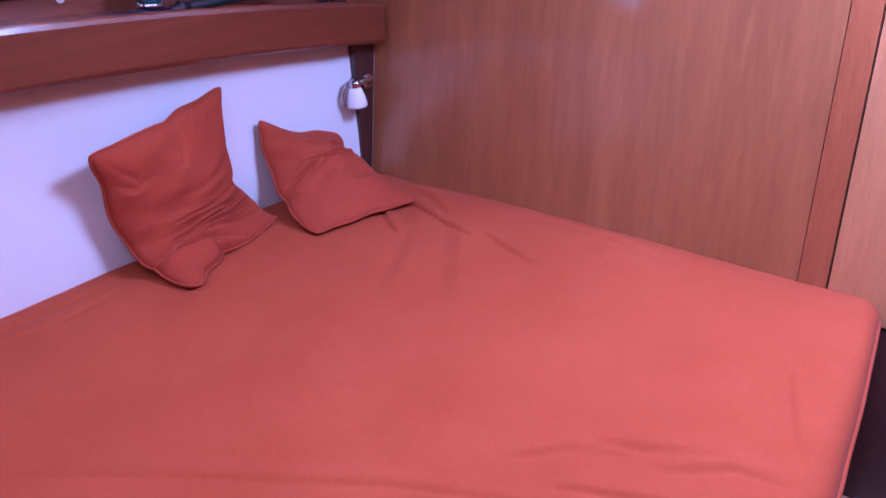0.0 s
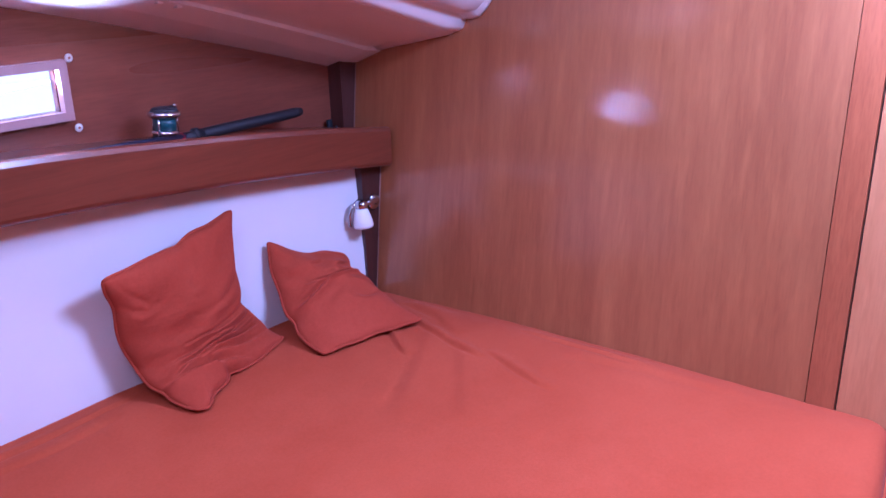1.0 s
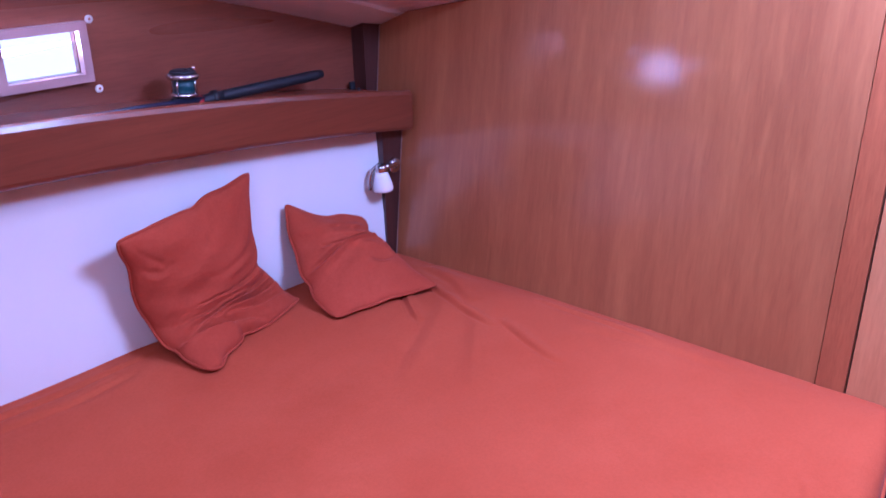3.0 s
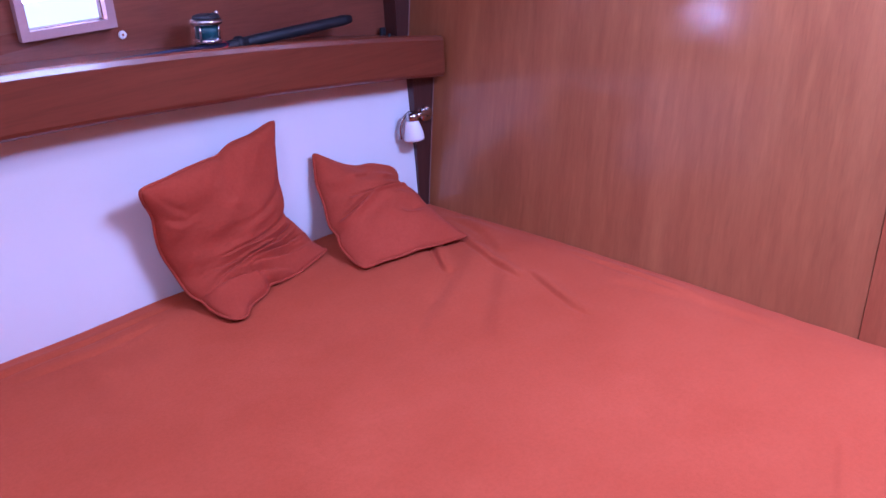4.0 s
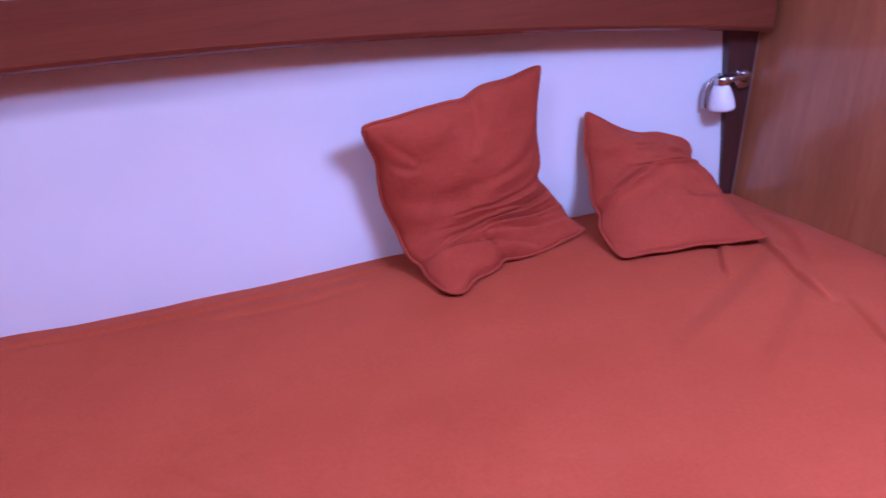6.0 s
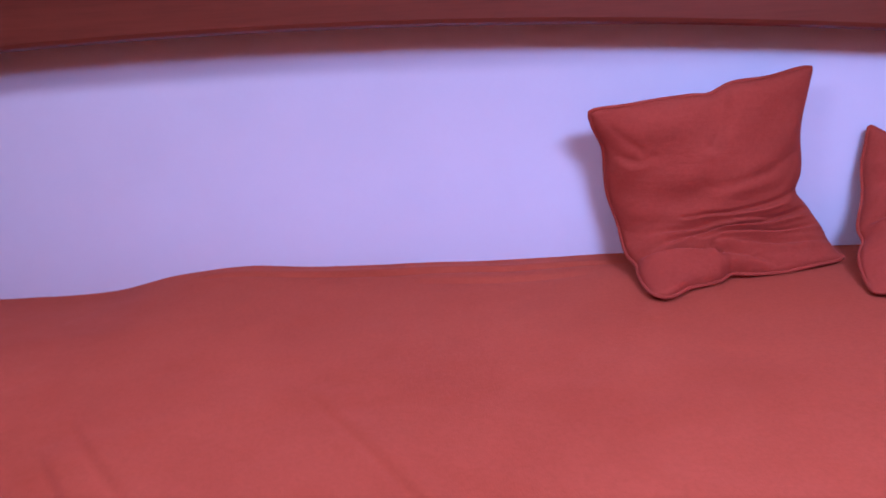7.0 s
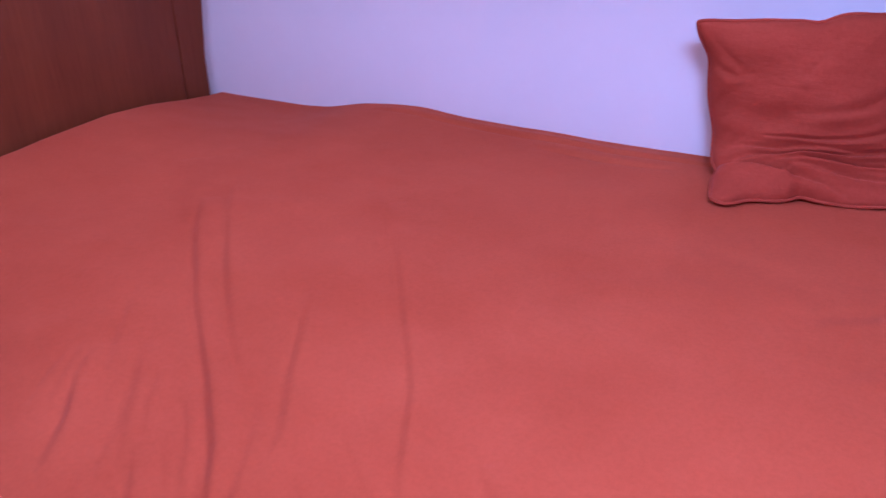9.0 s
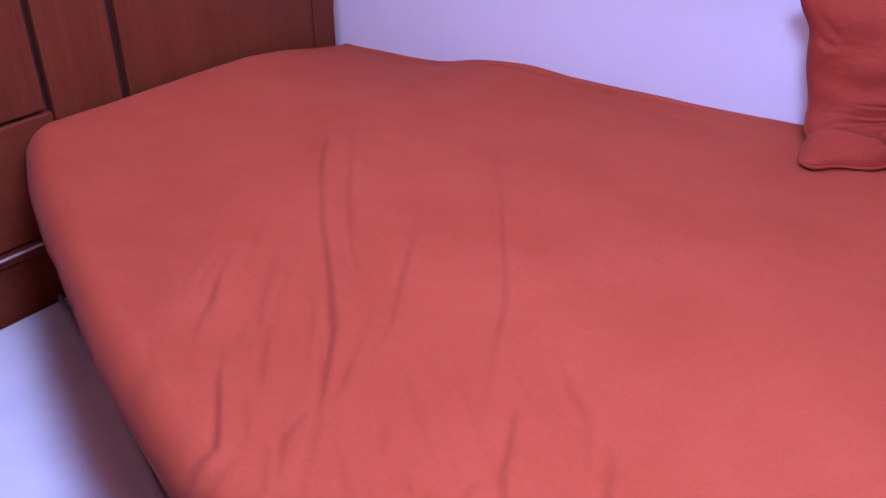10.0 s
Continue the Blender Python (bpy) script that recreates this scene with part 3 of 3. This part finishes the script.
def bedspread():
    nx, ny, ns = 600, 420, 34
    t = np.linspace(0, 1, nx)
    x = -0.003 - 1.971 * t
    near = smooth_interp(x, NEAR_X, NEAR_Y)
    # rounded plan corners
    rh, rf = 0.02, 0.06
    dh, df = np.clip(rh + x, 0, rh), np.clip(rf - (x + 1.982), 0, rf)
    near = near + rh - np.sqrt(rh**2 - np.clip(dh, 0, rh * 0.999) ** 2) + rf - np.sqrt(rf**2 - np.clip(df, 0, rf * 0.999) ** 2)
    v = np.linspace(0, 1, ny)
    r = np.interp(x, [-2.0, -0.5, -0.05], [0.052, 0.048, 0.030])
    hull = 0.006
    Y = hull + ((near + r)[:, None] - hull) * v[None, :]
    X = np.repeat(x[:, None], ny, 1)
    wallz = smooth_interp(x, [-2.0, -1.8, -1.65, -1.54, -1.42, -1.28, -0.75, -0.3, 0.0], [0.722, 0.720, 0.727, 0.750, 0.761, 0.753, 0.752, 0.749, 0.735])
    Z = 0.748 + (wallz - 0.748)[:, None] * np.exp(-((Y / 0.22) ** 2))
    Z += 0.006 * np.exp(-(((X + 1.0) / 0.6) ** 2 + ((Y + 0.7) / 0.4) ** 2))
    Z += 0.026 * np.exp(-((X + 2.0) / 0.16) ** 2) * np.clip(-Y / 0.35, 0, 1) - 0.012 * np.exp(-(X / 0.05) ** 2) - 0.02 * np.exp(-((X + 1.982) / 0.012) ** 2)
    for a, b, c, amp in ((5, 4, 0.3, 0.0025), (11, 7, 1.1, 0.0016), (19, 23, 2.0, 0.0008), (41, 29, 0.4, 0.00035)):
        Z += amp * np.sin(a * X + 1.7 * np.sin(b * Y + c) + c) * np.cos(b * Y + 1.3 * np.sin(a * X * 0.6))
    Z += fold_height(X, Y)
    rows = [np.stack([X, Y, Z], 2)]
    # rounded edge and the hanging side
    yn, zn = Y[:, -1], Z[:, -1]
    s = np.linspace(0, 1, ns + 1)[1:]
    S = np.zeros((nx, ns, 3))
    for k, q in enumerate(s):
        if q < 0.4:
            a = q / 0.4 * math.pi / 2
            oy, oz = -r * math.sin(a), -r * (1 - math.cos(a))
        else:
            w = (q - 0.4) / 0.6
            oy, oz = -r + 0.06 * w, -r - 0.24 * w
        rip = 0.006 * np.sin(x * 46 + 2 * np.sin(x * 9)) * np.clip(q - 0.25, 0, 1) * np.clip((-x - 0.75) * 2, 0.25, 1)
        S[:, k, 0], S[:, k, 1], S[:, k, 2] = x, yn + oy + rip, zn + oz + 0.004 * np.sin(x * 31) * q
    rows.append(S)
    G = np.concatenate(rows, 1)
    # ends go down to the base
    G0, G1 = G[:1].copy(), G[-1:].copy()
    G0[..., 2] = np.minimum(G0[..., 2], 0.52)
    G1[..., 2] = np.minimum(G1[..., 2], 0.52)
    G = np.concatenate([G0, G, G1], 0)
    n, m = G.shape[:2]
    idx = np.arange(n * m).reshape(n, m)
    faces = np.stack([idx[:-1, :-1], idx[1:, :-1], idx[1:, 1:], idx[:-1, 1:]], 2).reshape(-1, 4)
    me = bpy.data.meshes.new("bedspread")
    me.from_pydata(G.reshape(-1, 3).tolist(), [], faces.tolist())
    me.polygons.foreach_set("use_smooth", [True] * len(me.polygons))
    me.materials.append(M_BED)
    return me, G


berth = thing("double_berth", "double berth with a rumpled terracotta cotton bedspread", "bed")
me, G = bedspread()
spread = new("bedspread", me)
spread.parent = berth
tagged(spread, "rumpled terracotta cotton bedspread")
hem = G[4:236, 420 + 13, :]
part("piping", tube([tuple(p + np.array((0, -0.002, 0))) for p in hem[::6]], 0.0045, 8), M_BED, berth, "raised seam piping", smooth=True)
# base under the mattress
pts = [(x, float(smooth_interp(np.array([x]), NEAR_X, NEAR_Y)[0]) + 0.13) for x in np.linspace(-0.01, -1.985, 24)]
bm = bmesh.new()
low = [bm.verts.new((x, y, 0.0)) for x, y in pts] + [bm.verts.new((pts[-1][0], -0.02, 0.0)), bm.verts.new((pts[0][0], -0.02, 0.0))]
face = bm.faces.new(low)
top = bmesh.ops.extrude_face_region(bm, geom=[face])
bmesh.ops.translate(bm, vec=(0, 0, 0.56), verts=[g for g in top["geom"] if isinstance(g, bmesh.types.BMVert)])
part("base", bm, M_STILE, berth, "dark mahogany berth front")


# ---- cushions ----
def bez(p, t):
    a, b, c, d = (np.array(q)[None, :] for q in p)
    t = t[:, None]
    return a * (1 - t) ** 3 + 3 * b * t * (1 - t) ** 2 + 3 * c * t * t * (1 - t) + d * t**3


def cushion(label, left, right, depth, creases, pinch=0.018, seed=1, notches=(), flap=0.0, fullness=0.42):
    """A square scatter cushion hung between two side curves, front and back sewn along a piped edge."""
    n = 109
    t = np.linspace(0, 1, n)
    L, R = bez(left, t), bez(right, t)
    U, V = np.meshgrid(np.linspace(0, 1, n), t)
    cu, cv = np.sin(np.pi * V), np.sin(np.pi * U)
    # waisted sides between the ears
    Ue = U + (0.5 - U) * 2 * pinch / 0.36 * np.abs(cu) ** 0.7
    for side, at, width, amount in notches:
        if side > 1:
            continue
        Ue = Ue + amount * np.exp(-(((V - at) / width) ** 2)) * (U if side > 0 else 1 - U) ** 2
    P = L[:, None, :] * (1 - Ue[..., None]) + R[:, None, :] * Ue[..., None]
    dv = np.gradient(P, axis=0)
    P = P + dv * (n * pinch / 0.36) * ((0.5 - V) * 2 * np.abs(cv) ** 0.7)[..., None]
    for side, at, width, amount in notches:
        if side == 2:
            P = P + dv * (n * amount * np.exp(-(((U - at) / width) ** 2)) * (1 - V) ** 2)[..., None]
        if side == 3:
            P = P - dv * (n * amount * np.exp(-(((U - at) / width) ** 2)) * V**3)[..., None]
    ear = (np.abs(2 * U - 1) ** 14 * np.abs(2 * V - 1) ** 14)[..., None]
    P = P + (P.mean((0, 1)) - P) * 0.03 * ear
    wob = 0.0022 * (np.sin(U * 17 + seed) * np.abs(2 * V - 1) ** 4 * np.sin(np.pi * U) + np.sin(V * 19 + 2 * seed) * np.abs(2 * U - 1) ** 4 * np.sin(np.pi * V))
    P = P + (P - P.mean((0, 1))) * (wob / 0.18)[..., None]
    du, dv = np.gradient(P, axis=1), np.gradient(P, axis=0)
    N = np.cross(dv, du)
    N /= np.linalg.norm(N, axis=2, keepdims=True) + 1e-9
    if N[..., 1].mean() > 0:
        N = -N
    puff = (np.clip(4 * U * (1 - U), 0, 1) * np.clip(4 * V * (1 - V), 0, 1)) ** fullness
    rng = np.random.RandomState(seed)
    wr = np.zeros_like(U)
    for (u0, v0), (u1, v1), w, h in creases:
        dx, dy = u1 - u0, v1 - v0
        s = np.clip(((U - u0) * dx + (V - v0) * dy) / (dx * dx + dy * dy), 0, 1)
        bow = 0.03 * np.sin(np.pi * s)
        d = np.hypot(U - u0 - s * dx, V - v0 - s * dy - bow)
        wr -= h * np.exp(-((d / w) ** 2)) * np.sin(np.pi * np.clip(s, 0.12, 0.88)) 
        d2 = np.hypot(U - u0 - s * dx, V - v0 - s * dy - bow - 1.7 * w)
        wr += 0.7 * h * np.exp(-((d2 / (1.3 * w)) ** 2)) * np.sin(np.pi * np.clip(s, 0.12, 0.88))
    if flap:
        # the lower corner is folded forward on itself
        edge = (V - 0.81 - 0.30 * U) / 0.010
        wr += flap * (1 / (1 + np.exp(-np.clip(edge * 2, -30, 30)))) - 0.5 * flap * np.exp(-((edge + 1.2) ** 2))
    for _ in range(14):
        a, b, c, e = rng.uniform(-18, 18), rng.uniform(-30, 30), rng.uniform(0, 6), rng.uniform(0.0006, 0.0018)
        wr += e * np.sin(a * U + b * V + c)
    rad = np.minimum(np.minimum(U, 1 - U), np.minimum(V, 1 - V))
    gather = 0.0022 * np.sin((U * 31 + V * 27) * 2.1 + seed) * np.exp(-((rad / 0.10) ** 2)) * puff
    front = P + N * (depth * 0.62 * puff + (wr + gather) * np.clip(puff * 1.6, 0, 1))[..., None]
    back = P - N * (depth * 0.38 * puff)[..., None]
    ob = thing("cushion", label, "cushion", "scatter cushions")
    bm = sheet([[tuple(q) for q in row] for row in front])
    sheet([[tuple(q) for q in row] for row in back], bm)
    bmesh.ops.remove_doubles(bm, verts=bm.verts[:], dist=1e-5)
    part("cover", bm, M_CUSHION, ob, smooth=True)
    ring = [P[0, i] for i in range(0, n, 3)] + [P[i, -1] for i in range(0, n, 3)] + [P[-1, i] for i in range(n - 1, -1, -3)] + [P[i, 0] for i in range(n - 1, -1, -3)]
    part("piping", tube([tuple(q) for q in ring], 0.0030, 8), M_CUSHION, ob, "corded piped edge", smooth=True)
    return ob


cushion("brick-red cotton scatter cushion slumped against the white lining",
        ((-0.808, -0.080, 1.025), (-0.776, -0.050, 0.92), (-0.764, -0.005, 0.765), (-0.724, -0.195, 0.757)),
        ((-0.446, -0.012, 1.060), (-0.474, -0.018, 0.95), (-0.456, 0.010, 0.79), (-0.398, -0.085, 0.758)), 0.100,
        [((0.30, 0.62), (1.0, 0.54), 0.016, 0.009), ((0.05, 0.80), (0.95, 0.66), 0.017, 0.015), ((0.30, 0.82), (0.98, 0.76), 0.014, 0.012), ((0.40, 0.86), (0.98, 0.88), 0.016, 0.010),
         ((0.36, 0.88), (0.48, 0.96), 0.020, 0.022), ((0.1, 0.69), (0.5, 0.70), 0.022, 0.005), ((0.60, 0.0), (0.50, 0.22), 0.022, 0.009), ((0.06, 0.04), (0.16, 0.20), 0.022, 0.009), ((0.02, 0.20), (0.22, 0.23), 0.020, 0.005), ((0.45, 0.42), (0.95, 0.36), 0.03, 0.004), ((0.55, 0.68), (0.98, 0.64), 0.016, 0.006)],
        0.004, 3, ((1, 0.57, 0.06, -0.040), (1, 0.78, 0.07, 0.015), (-1, 0.20, 0.08, 0.022), (-1, 0.82, 0.04, 0.022), (-1, 0.98, 0.06, -0.005), (2, 0.54, 0.06, 0.024), (2, 0.32, 0.26, 0.022), (2, 0.78, 0.12, 0.010), (3, 0.43, 0.05, 0.024), (3, 0.08, 0.08, -0.035), (3, 0.75, 0.2, -0.015)), 0.017, 0.50)
cushion("brick-red cotton scatter cushion slumped in the berth's corner",
        ((-0.352, 0.000, 0.957), (-0.362, -0.020, 0.88), (-0.402, -0.045, 0.785), (-0.412, -0.222, 0.757)),
        ((-0.166, -0.055, 0.884), (-0.135, -0.06, 0.84), (-0.125, -0.10, 0.78), (-0.155, -0.290, 0.764)), 0.105,
        [((0.22, 0.47), (0.85, 0.40), 0.022, 0.018), ((0.0, 0.66), (0.38, 0.52), 0.026, 0.022), ((0.3, 0.2), (0.6, 0.1), 0.04, 0.005), ((0.55, 0.75), (0.95, 0.70), 0.03, 0.005)], 0.006, 8, ((1, 0.30, 0.09, -0.06), (1, 0.08, 0.06, 0.01), (-1, 0.50, 0.14, 0.03), (-1, 0.72, 0.05, 0.03), (2, 0.42, 0.24, 0.075)), 0.0, 0.62)

# ---- reading lamp on the corner trim ----
lamp = thing("reading_lamp", "small chrome reading lamp with an opal glass shade", "lamp")
part("base_plate", lathe([(0, 0.0), (0.0, 0.020), (0.006, 0.020), (0.010, 0.013), (0.011, 0.0)], (0.000, -0.005, 0.966), (0, -1, 0), 24), M_CHROME, lamp, "polished chrome base", smooth=True)
part("arm", tube([(0.000, -0.014, 0.966), (-0.010, -0.020, 0.974), (-0.030, -0.024, 0.976), (-0.058, -0.024, 0.974)], 0.007, 12), M_CHROME, lamp, "", smooth=True)
part("collar", lathe([(0, 0.0), (0.0, 0.011), (0.006, 0.015), (0.016, 0.016), (0.020, 0.014), (0.020, 0.0)], (-0.065, -0.026, 0.987), (0.06, -0.05, -1), 24), M_CHROME, lamp, "chrome collar", smooth=True)
part("shade", lathe([(0, 0.0), (0, 0.014), (0.010, 0.0185), (0.028, 0.0235), (0.043, 0.0255), (0.048, 0.0245), (0.048, 0.020), (0.028, 0.018), (0.006, 0.0)], (-0.066, -0.027, 0.968), (0.06, -0.05, -1), 28), M_OPAL, lamp, "opal white glass shade", smooth=True)
part("bracket", tube([(-0.058, -0.012, 0.984), (-0.076, -0.008, 0.974), (-0.086, -0.006, 0.950), (-0.087, -0.006, 0.922)], 0.0045, 8), M_CHROME, lamp, "curved chrome wire holder", smooth=True)
part("switch", lathe([(0, 0.0), (0, 0.005), (0.010, 0.0045), (0.012, 0.0)], (-0.025, -0.024, 0.978), (0.2, 0, 1), 12), M_CHROME, lamp, "", smooth=True)

# ---- fishing rod on the shelf ----
def board_z(x):
    return fascia_z(x) + 0.082


rod = thing("fishing_rod", "dark fishing rod with a chrome reel lying on the shelf", "fishing rod")
a, j, e = Vector((-0.80, 0.035, board_z(-0.8) + 0.006)), Vector((-0.462, 0.070, 1.211)), Vector((-0.160, 0.060, 1.217))
part("blank", tube([a, a.lerp(j, 0.5) + Vector((0, 0, 0.003)), j], [0.0035, 0.005, 0.008], 12), M_ROD, rod, "dark blue rod blank", smooth=True)
part("grip", tube([j, j.lerp(e, 0.06), j.lerp(e, 0.1), j.lerp(e, 0.5), j.lerp(e, 0.93), e], [0.009, 0.010, 0.012, 0.0125, 0.012, 0.009], 16), M_BLACK, rod, "black foam grip", smooth=True)
part("reel_seat", tube([j + (j - e) * 0.22, j + (j - e) * 0.1, j, j + (e - j) * 0.08], [0.009, 0.011, 0.012, 0.012], 16), M_BLACK, rod, "", smooth=True)
part("lock_ring", lathe([(0, 0), (0, 0.015), (0.012, 0.015), (0.012, 0)], j + Vector((0.0, 0, 0.001)), e - j, 18), M_BLACK, rod, "", smooth=True)
part("marker", lathe([(0, 0), (0, 0.0125), (0.012, 0.0125), (0.012, 0)], j - (e - j) * 0.09, j - e, 14), M_RED, rod, "red band", smooth=True)
rc = Vector((-0.524, 0.076, 1.226))
reel = part("reel", lathe([(0, 0.0), (0, 0.027), (0.004, 0.028), (0.008, 0.026), (0.008, 0.0)], rc, (0.05, 0, 1), 28), M_CHROME, rod, "chrome multiplier reel", smooth=True)
part("spool", lathe([(0.008, 0.0), (0.008, 0.023), (0.036, 0.023), (0.036, 0.0)], rc, (0.05, 0, 1), 28), M_TEAL, reel, "teal line on the spool", smooth=True)
part("side_plate", lathe([(0.036, 0.0), (0.036, 0.031), (0.039, 0.034), (0.044, 0.034), (0.047, 0.031), (0.047, 0.0)], rc, (0.05, 0, 1), 32), M_CHROME, reel, "polished side plate", smooth=True)
part("cap", lathe([(0.047, 0.0), (0.047, 0.028), (0.053, 0.026), (0.055, 0.020), (0.055, 0.0)], rc, (0.05, 0, 1), 28), M_BLACK, reel, "black reel cap", smooth=True)
for k in range(4):
    an = k * math.pi / 2 + 0.5
    part("pillar", tube([rc + Vector((0.0265 * math.cos(an), 0.0265 * math.sin(an), 0.006)), rc + Vector((0.0265 * math.cos(an) + 0.002, 0.0265 * math.sin(an), 0.039))], 0.0026, 8), M_CHROME, reel, smooth=True)
part("crank", tube([rc + Vector((0.0, -0.01, 0.054)), rc + Vector((0.012, -0.014, 0.056)), rc + Vector((0.018, -0.016, 0.055))], 0.003, 8), M_BLACK, reel, smooth=True)
part("knob", lathe([(0, 0), (0, 0.004), (0.007, 0.0045), (0.009, 0)], rc + Vector((0.018, -0.016, 0.053)), (0, 0, 1), 14), M_CHROME, reel, smooth=True)
part("foot", box(rc.x - 0.03, rc.x + 0.03, rc.y - 0.008, rc.y + 0.008, rc.z - 0.012, rc.z, 0.003), M_BLACK, reel)

hook = thing("cabin_hook", "small black plastic hook at the shelf's end", "hook")
part("plate", box(-0.022, -0.006, 0.112, 0.121, 1.140, 1.168, 0.003), M_BLACK, hook)
part("arm", tube([(-0.014, 0.112, 1.146), (-0.014, 0.096, 1.144), (-0.014, 0.092, 1.154)], 0.004, 8), M_BLACK, hook, smooth=True)

# ---- fixings ----
for x, z in ((-0.655, 1.391), (-0.657, 1.2525)):
    y = upper_y(x)
    cap = thing("screw_cap", "white ring screw cap on the mahogany panel", "screw cap", "screw caps")
    part("ring", lathe([(0, 0), (0, 0.0085), (0.002, 0.0085), (0.0035, 0.006), (0.0035, 0.0)], (x, y + 0.0005, z), (0, -1, 0), 20), M_CAP, cap, smooth=True)
    part("screw", lathe([(0.0035, 0), (0.0035, 0.0028), (0.0042, 0.0025), (0.0042, 0)], (x, y + 0.0005, z), (0, -1, 0), 12), M_STILE, cap, "dark screw head")
for x in (0.01, -0.235):
    stud = thing("liner_stud", "tiny white stud on the headliner edge", "stud", "liner studs")
    part("head", lathe([(0, 0), (0, 0.004), (0.003, 0.003), (0.004, 0)], (x, 0.022, 1.336 + rise(x)), (0, -0.3, -1), 12), M_CAP, stud, smooth=True)
for x in (-0.540, -0.498):
    clip = thing("liner_clip", "small white headliner clip", "clip", "liner clips")
    part("body", box(x - 0.007, x + 0.007, 0.012, 0.030, 1.322 + rise(x), 1.338 + rise(x), 0.003), M_CAP, clip)

# ---- seat and step beside the berth ----
seat = thing("seat_cushion", "white vinyl seat cushion beside the berth's foot", "seat cushion")
bm = box(-1.985, -0.90, -1.95, -0.80, 0.30, 0.395, 0.03, 4)
part("cover", bm, M_SEAT, seat, smooth=True)
# grey tube draws the shadow line where seat and berth meet
part("shadow_line", tube([(-1.975, -0.925, 0.397), (-1.80, -0.990, 0.398), (-1.55, -1.085, 0.398), (-1.30, -1.185, 0.398), (-1.06, -1.285, 0.396)], 0.006, 8), M_SHADOW_LINE, seat, "grey strip in place of the shadow line by the berth", smooth=True)
base = thing("seat_locker", "low mahogany locker under the white seat", "locker")
part("carcass", box(-1.985, -1.05, -1.92, -0.80, 0.0, 0.300, 0.004), M_STILE, base)
step = thing("step", "low wooden step with pale anti-slip strips", "step")
part("tread", box(-0.40, -0.005, -1.62, -1.235, 0.30, 0.33, 0.004), M_FLOOR, step)
part("riser", box(-0.38, -0.005, -1.60, -1.245, 0.0, 0.30, 0.003), M_STILE, step)
for y in (-1.285, -1.325, -1.365):
    part("strip", box(-0.40, -0.006, y - 0.003, y + 0.003, 0.3302, 0.333), M_CAP, step, "pale strip")
